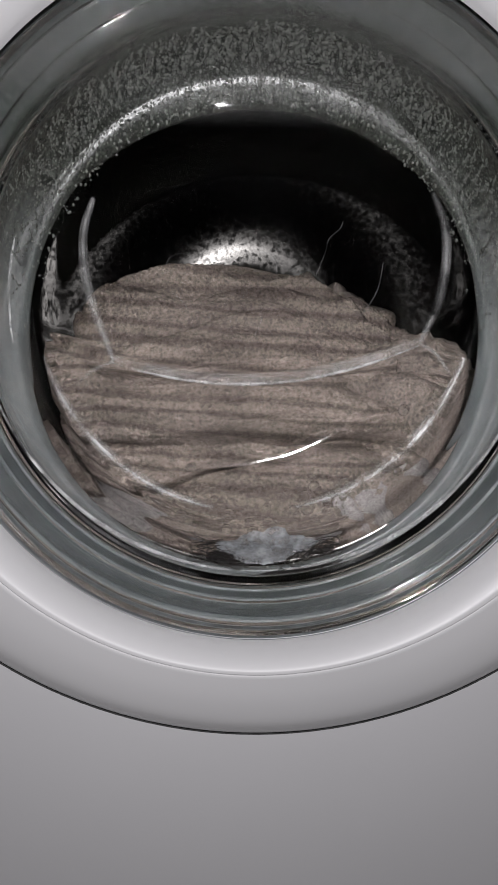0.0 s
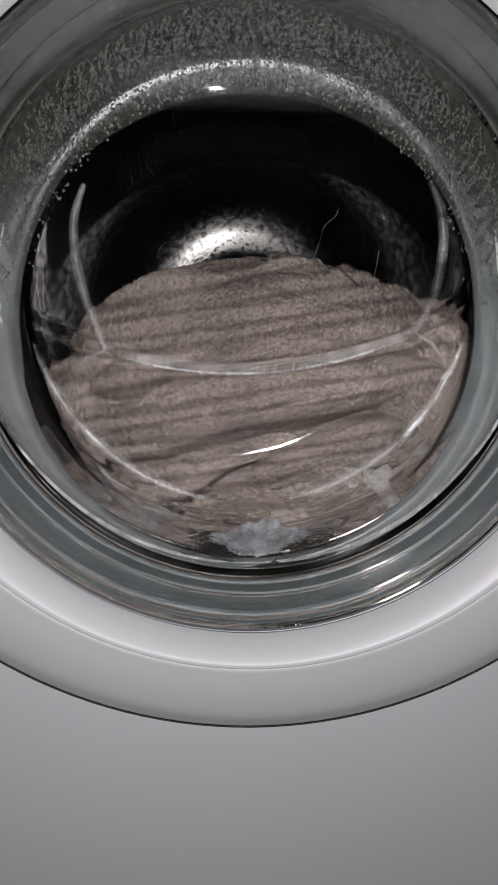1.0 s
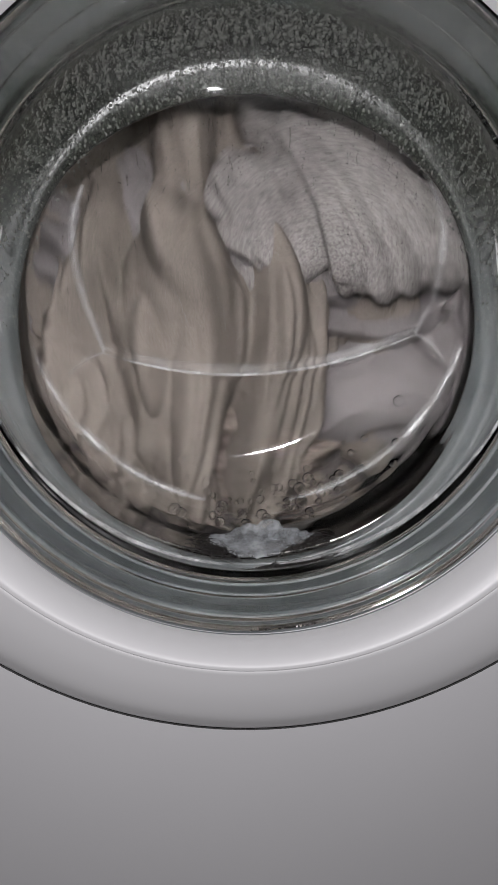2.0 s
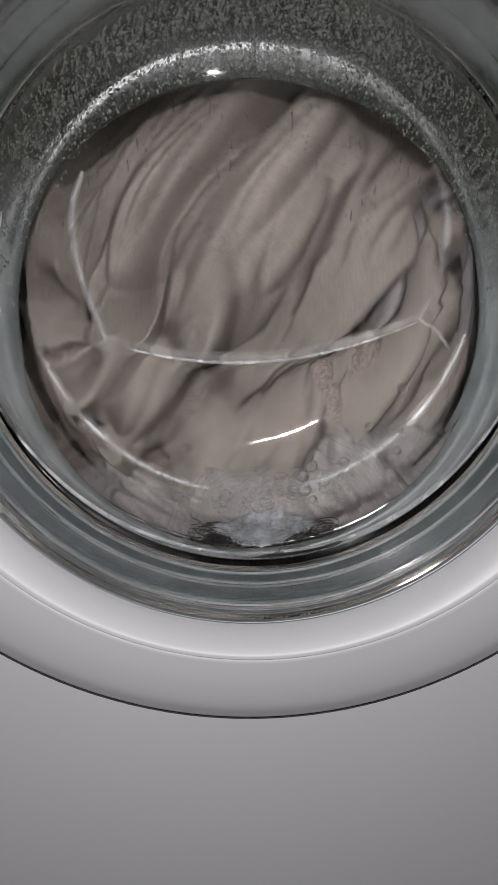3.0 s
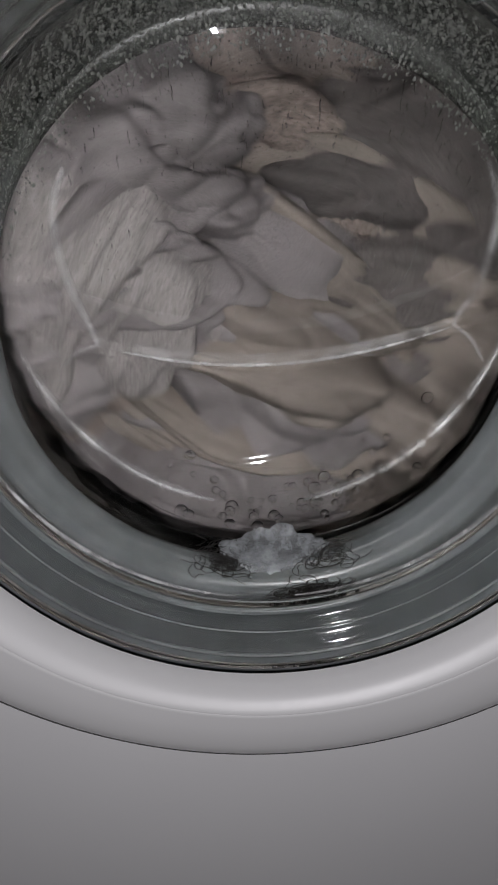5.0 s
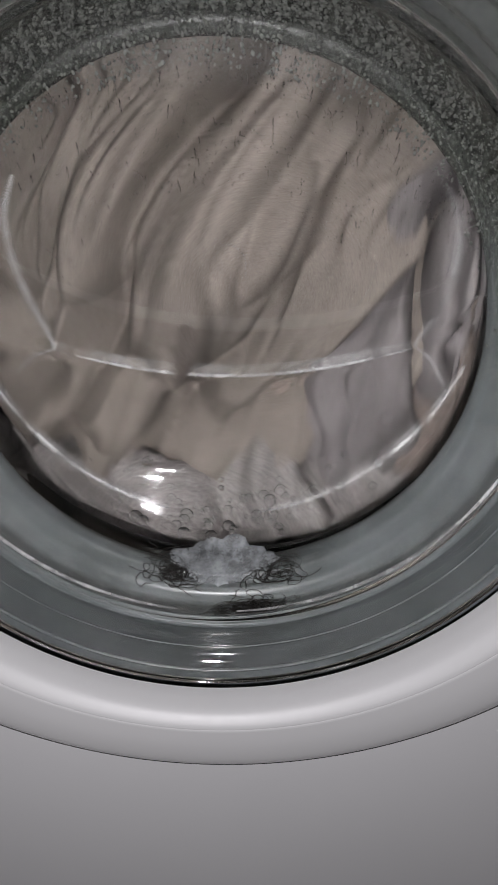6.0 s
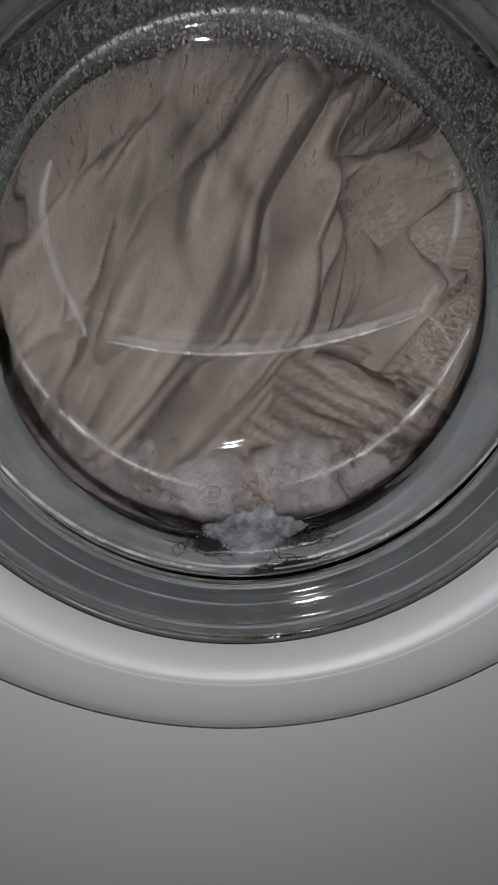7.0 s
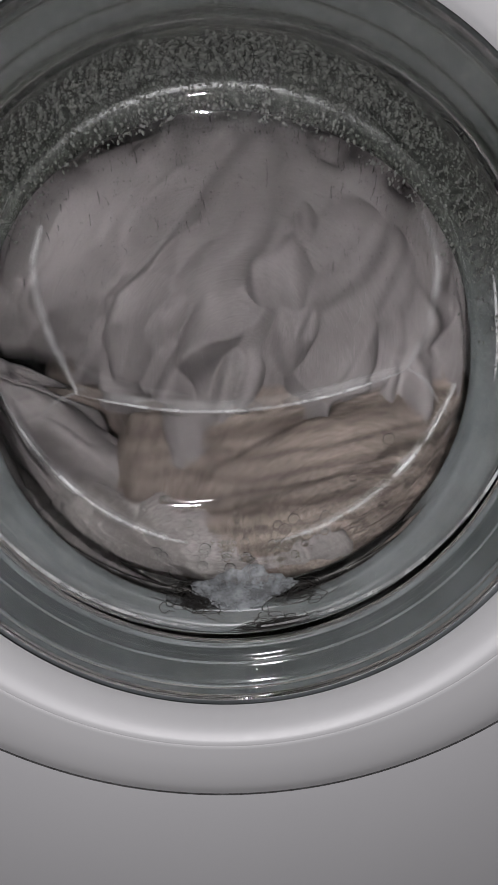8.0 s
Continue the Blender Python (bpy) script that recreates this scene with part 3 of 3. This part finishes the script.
ARMS = (((-0.085, -0.0275), (-0.0895, -0.012), (-0.094, 0.003), (-0.0972, 0.024), (-0.096, 0.045), (-0.089, 0.062)),
        ((0.0985, -0.0155), (0.104, -0.002), (0.1075, 0.012), (0.108, 0.034), (0.104, 0.051), (0.096, 0.066)))
STUBS = (((-0.085, -0.0275), (-0.097, -0.033), (-0.1065, -0.0415)), ((0.0985, -0.0155), (0.108, -0.022), (0.115, -0.033)))
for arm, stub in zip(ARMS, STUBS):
    light_and_flow_line(glass_line(arm), 0.0011, "soft_caustic")
    light_and_flow_line(glass_line(arm), 0.0030)
    light_and_flow_line(glass_line(stub), 0.0012, "soft_caustic")
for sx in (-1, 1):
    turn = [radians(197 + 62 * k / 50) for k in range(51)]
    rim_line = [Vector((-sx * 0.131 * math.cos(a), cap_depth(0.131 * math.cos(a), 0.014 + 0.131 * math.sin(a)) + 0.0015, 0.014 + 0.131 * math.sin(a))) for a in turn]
    light_and_flow_line(rim_line, 0.0011)
    light_and_flow_line([p + Vector((0, 0.001, 0)) for p in rim_line], 0.0036)
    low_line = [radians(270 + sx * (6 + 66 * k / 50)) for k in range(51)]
    light_and_flow_line([Vector((LINE[1] * math.cos(a), LINE[0], LINE[2] + LINE[1] * math.sin(a))) for a in low_line], 0.0011)
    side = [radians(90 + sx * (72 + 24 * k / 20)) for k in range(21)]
    light_and_flow_line([bowl_point(a, 0.72) - bowl_normal(a, 0.72) * 0.002 for a in side], 0.0014)
flow = Vector((0, -0.0031, 0))
for pts in (((0.0475, 0.051), (0.046, 0.047), (0.0405, 0.042), (0.0385, 0.034), (0.034, 0.022)), ((-0.003, 0.0335), (0.0047, 0.0346), (0.011, 0.029), (0.0115, 0.018)),
            ((-0.052, 0.024), (-0.049, 0.031), (-0.0414, 0.0336), (-0.034, 0.030)), ((0.004, 0.004), (0.002, -0.008), (-0.008, -0.022)),
            ((-0.052, 0.016), (-0.040, 0.004), (-0.034, -0.016)), ((-0.020, 0.010), (-0.015, -0.002), (-0.013, -0.016)), ((0.072, 0.030), (0.070, 0.014), (0.062, 0.0))):
    light_and_flow_line([p + flow for p in glass_line(pts)], 0.0003, "flow_mark")
beads()
condensation()
bubbles()
residue()
tangle("hair_tangle", 46, radians(-99), 0.70, 0.06, 0.10, 21, "tangle of loose dark hairs on the wet glass")
tangle("hair_tangle", 52, radians(-80), 0.16, 0.085, 0.08, 22, "dark hairs looped at the bottom of the bowl")
tangle("hair_tangle", 24, radians(-74), 0.70, 0.075, 0.06, 23, "thin wisp of dark hairs on the wet glass")


# stations of each bundle: seconds, x, height over the axis, depth, lean in degrees anticlockwise
STATIONS = {
    "towel": [(0.0, 0.0, -0.09, 0.207, -4), (0.8, 0.0, -0.09, 0.207, -4), (1.0, 0.018, -0.090, 0.207, 8), (1.2, 0.055, -0.07, 0.205, 38), (1.5, 0.03, 0.05, 0.235, 100),
              (3.0, -0.11, -0.09, 0.26, 20), (3.5, 0.11, -0.10, 0.26, 200), (4.0, -0.10, -0.11, 0.26, 10), (5.5, 0.02, 0.10, 0.27, 80), (6.0, 0.06, -0.13, 0.26, 190), (6.5, 0.085, -0.075, 0.19, 40),
              (7.0, 0.05, -0.13, 0.22, 150), (7.5, 0.12, -0.115, 0.215, 20), (8.0, 0.08, -0.12, 0.20, 190)],
    "sheet": [(0.0, 0.0, -0.13, 0.34, 0), (0.8, 0.0, -0.13, 0.34, 0), (1.0, 0.01, -0.13, 0.34, 8), (1.2, 0.06, -0.10, 0.32, 40), (1.5, 0.035, 0.0, 0.205, 130),
              (3.0, -0.02, 0.02, 0.20, -12), (3.5, -0.06, 0.05, 0.205, 150), (4.0, -0.03, 0.035, 0.20, 178), (5.5, 0.09, 0.0, 0.25, 220), (6.0, -0.02, 0.01, 0.195, -6), (6.5, 0.06, 0.07, 0.25, 120),
              (7.0, -0.02, 0.0, 0.20, 172), (7.5, 0.078, 0.045, 0.195, 190), (8.0, 0.05, 0.05, 0.24, 300)],
    "shirt": [(0.0, -0.04, -0.17, 0.30, 80), (0.8, -0.04, -0.17, 0.30, 80), (1.0, -0.03, -0.17, 0.30, 88), (1.2, 0.01, -0.15, 0.27, 100), (1.5, -0.04, -0.05, 0.19, 120),
              (3.0, 0.09, -0.02, 0.25, 200), (3.5, 0.05, -0.075, 0.185, 20), (4.0, 0.11, -0.06, 0.23, 200), (5.5, 0.055, 0.055, 0.21, 160), (6.0, 0.13, 0.0, 0.23, 260), (6.5, -0.025, 0.0, 0.185, 3),
              (7.0, 0.05, 0.11, 0.26, 180), (7.5, -0.10, -0.07, 0.20, 300), (8.0, 0.005, 0.02, 0.185, 140)],
    "terry": [(0.0, 0.12, -0.12, 0.19, 0), (0.8, 0.12, -0.12, 0.19, 0), (1.0, 0.125, -0.11, 0.19, 10), (1.2, 0.13, -0.03, 0.22, 50), (1.5, 0.06, 0.09, 0.25, 190),
              (3.0, 0.10, -0.10, 0.21, 300), (3.5, 0.09, 0.07, 0.215, 60), (4.0, -0.11, -0.06, 0.25, 230), (5.5, 0.14, 0.02, 0.2, 30), (6.0, 0.09, -0.11, 0.195, 130), (6.5, 0.085, 0.05, 0.20, 300),
              (7.0, 0.12, -0.03, 0.22, 70), (7.5, 0.115, -0.03, 0.20, 200), (8.0, 0.09, -0.07, 0.20, 350)],
    "leg": [(0.0, -0.02, -0.18, 0.21, 90), (0.8, -0.02, -0.18, 0.21, 90), (1.0, 0.0, -0.18, 0.21, 95), (1.2, 0.06, -0.17, 0.22, 120), (1.5, -0.10, -0.12, 0.2, 210),
            (3.0, 0.11, -0.13, 0.2, 320), (3.5, 0.04, -0.13, 0.18, 90), (4.0, 0.075, -0.06, 0.165, 335), (5.5, 0.0, -0.13, 0.18, 90), (6.0, 0.11, -0.005, 0.165, 345), (6.5, 0.03, -0.05, 0.17, 310),
            (7.0, 0.12, -0.12, 0.22, 30), (7.5, 0.0, -0.12, 0.22, 80), (8.0, -0.11, -0.12, 0.2, 40)],
    "brown": [(0.0, 0.06, -0.17, 0.22, 0), (0.8, 0.06, -0.17, 0.22, 0), (1.0, 0.09, -0.16, 0.22, 10), (1.2, 0.11, -0.12, 0.2, 30), (1.5, 0.07, -0.075, 0.176, 20),
              (3.0, 0.0, 0.13, 0.30, 150), (3.5, -0.1, -0.1, 0.3, 320), (4.0, 0.1, 0.1, 0.3, 100), (5.5, 0.13, -0.09, 0.26, 200), (6.0, -0.1, 0.1, 0.3, 30), (6.5, 0.12, 0.06, 0.28, 100),
              (7.0, 0.1, 0.1, 0.3, 300), (7.5, 0.12, 0.06, 0.29, 90), (8.0, 0.0, 0.12, 0.3, 300)],
    "dark": [(0.0, 0.05, -0.17, 0.34, 0), (0.8, 0.05, -0.17, 0.34, 0), (1.0, 0.06, -0.17, 0.34, 10), (1.2, 0.1, -0.12, 0.33, 40), (1.5, -0.065, 0.085, 0.192, 160),
             (3.0, -0.13, 0.07, 0.3, 300), (3.5, 0.10, 0.085, 0.21, 60), (4.0, -0.11, 0.1, 0.3, 230), (5.5, -0.03, 0.045, 0.192, 60), (6.0, 0.1, 0.05, 0.3, 200), (6.5, 0.03, 0.08, 0.27, 320),
             (7.0, 0.13, -0.02, 0.26, 90), (7.5, 0.07, 0.09, 0.28, 230), (8.0, 0.02, 0.08, 0.26, 20)],
    "print": [(0.0, -0.1, -0.17, 0.3, 0), (0.8, -0.1, -0.17, 0.3, 0), (1.0, -0.09, -0.17, 0.3, 10), (1.2, -0.02, -0.18, 0.3, 40), (1.5, 0.1, 0.03, 0.28, 150),
              (3.0, 0.0, -0.14, 0.24, 300), (3.5, 0.08, -0.14, 0.2, 60), (4.0, 0.1, -0.13, 0.22, 230), (5.5, -0.07, -0.12, 0.19, 330), (6.0, 0.03, 0.14, 0.3, 150), (6.5, -0.06, -0.12, 0.19, 350),
              (7.0, 0.0, 0.13, 0.3, 180), (7.5, 0.005, -0.07, 0.168, 350), (8.0, 0.1, 0.06, 0.28, 150)],
    "fill": [(0.0, 0.0, -0.13, 0.36, 90), (0.8, 0.0, -0.13, 0.36, 90), (1.0, 0.0, -0.13, 0.36, 98), (1.2, 0.03, -0.11, 0.35, 130), (1.5, 0.06, -0.06, 0.285, 200),
             (3.0, 0.02, 0.0, 0.27, 330), (3.5, 0.0, 0.0, 0.27, 120), (4.0, 0.0, -0.02, 0.27, 290), (5.5, -0.02, 0.06, 0.225, 40), (6.0, 0.0, 0.0, 0.27, 170), (6.5, 0.06, 0.01, 0.28, 300),
             (7.0, 0.0, 0.0, 0.27, 90), (7.5, 0.07, -0.01, 0.285, 230), (8.0, 0.055, -0.01, 0.28, 20)],
    "mat": [(0.0, -0.01, -0.170, 0.174, 10), (0.8, -0.01, -0.170, 0.174, 10), (1.0, 0.0, -0.170, 0.174, 14), (1.2, 0.02, -0.170, 0.174, 20), (1.5, -0.02, -0.172, 0.174, 5),
            (3.0, 0.02, -0.170, 0.174, 190), (3.5, 0.0, -0.170, 0.174, 350), (4.0, 0.01, -0.170, 0.174, 170), (5.5, 0.0, -0.170, 0.174, 10), (6.0, -0.02, -0.170, 0.174, 185), (6.5, -0.01, -0.172, 0.174, 350),
            (7.0, -0.02, -0.170, 0.174, 175), (7.5, 0.0, -0.170, 0.174, 5), (8.0, -0.01, -0.170, 0.174, 180)],
    "pale": [(0.0, -0.06, -0.15, 0.28, 0), (0.8, -0.06, -0.15, 0.28, 0), (1.0, -0.05, -0.15, 0.28, 8), (1.2, 0.02, -0.15, 0.28, 40), (1.5, 0.09, 0.05, 0.2, 160),
             (3.0, 0.06, 0.04, 0.215, 280), (3.5, 0.08, 0.0, 0.205, 90), (4.0, 0.115, -0.03, 0.19, 240), (5.5, -0.02, -0.115, 0.185, 20), (6.0, 0.12, -0.03, 0.215, 150), (6.5, -0.05, 0.07, 0.21, 290),
             (7.0, -0.05, 0.09, 0.25, 60), (7.5, -0.10, -0.05, 0.195, 170), (8.0, 0.07, -0.01, 0.19, 300)],
}


def nearest_turn(a, b, want):
    """b plus whole turns, so that it follows a by about want degrees."""
    return b + 360.0 * round((a + want - b) / 360.0)


def tumble(stations):
    """Rows every tenth of a second: straight while the drum starts, then round and round anticlockwise between the stations."""
    rows, lean = [], stations[0][4]
    polar = math.degrees(math.atan2(stations[0][2], stations[0][1]))
    for (t0, x0, z0, y0, a0), (t1, x1, z1, y1, a1) in zip(stations, stations[1:]):
        n = max(1, round((t1 - t0) / 0.1))
        quiet = t1 <= 1.21
        want = 250.0 * (t1 - t0) * (0.5 if t1 < 1.6 else 1.0)
        lean1 = a1 if quiet else nearest_turn(lean, a1, want)
        ang1 = math.degrees(math.atan2(z1, x1))
        ang1 = nearest_turn(polar, ang1, 0.0 if quiet else want)
        r0, r1 = math.hypot(x0, z0), math.hypot(x1, z1)
        for k in range(n):
            u = k / n
            r, a = r0 + (r1 - r0) * u, math.radians(polar + (ang1 - polar) * u)
            x, z = (x0 + (x1 - x0) * u, z0 + (z1 - z0) * u) if quiet else (r * math.cos(a), r * math.sin(a))
            rows.append((t0 + k * (t1 - t0) / n, pose(x, y0 + (y1 - y0) * u, z + ZC, 0, -(lean + (lean1 - lean) * u), 0)))
        lean, polar = lean1, ang1
    t, x, z, y, a = stations[-1]
    rows.append((t, pose(x, y, z + ZC, 0, -lean, 0)))
    return rows


def motions():
    for key, ob in LAUNDRY.items():
        walk(ob, tumble(STATIONS[key]))
    turn, rows = 0.0, []
    for k in range(81):
        rows.append((k / 10, pose(0, 0, 0, 0, -turn, 0)))
        turn += 0.0 if k < 8 else (8.0 if k < 10 else 27.0)
    walk(drum, rows)


motions()
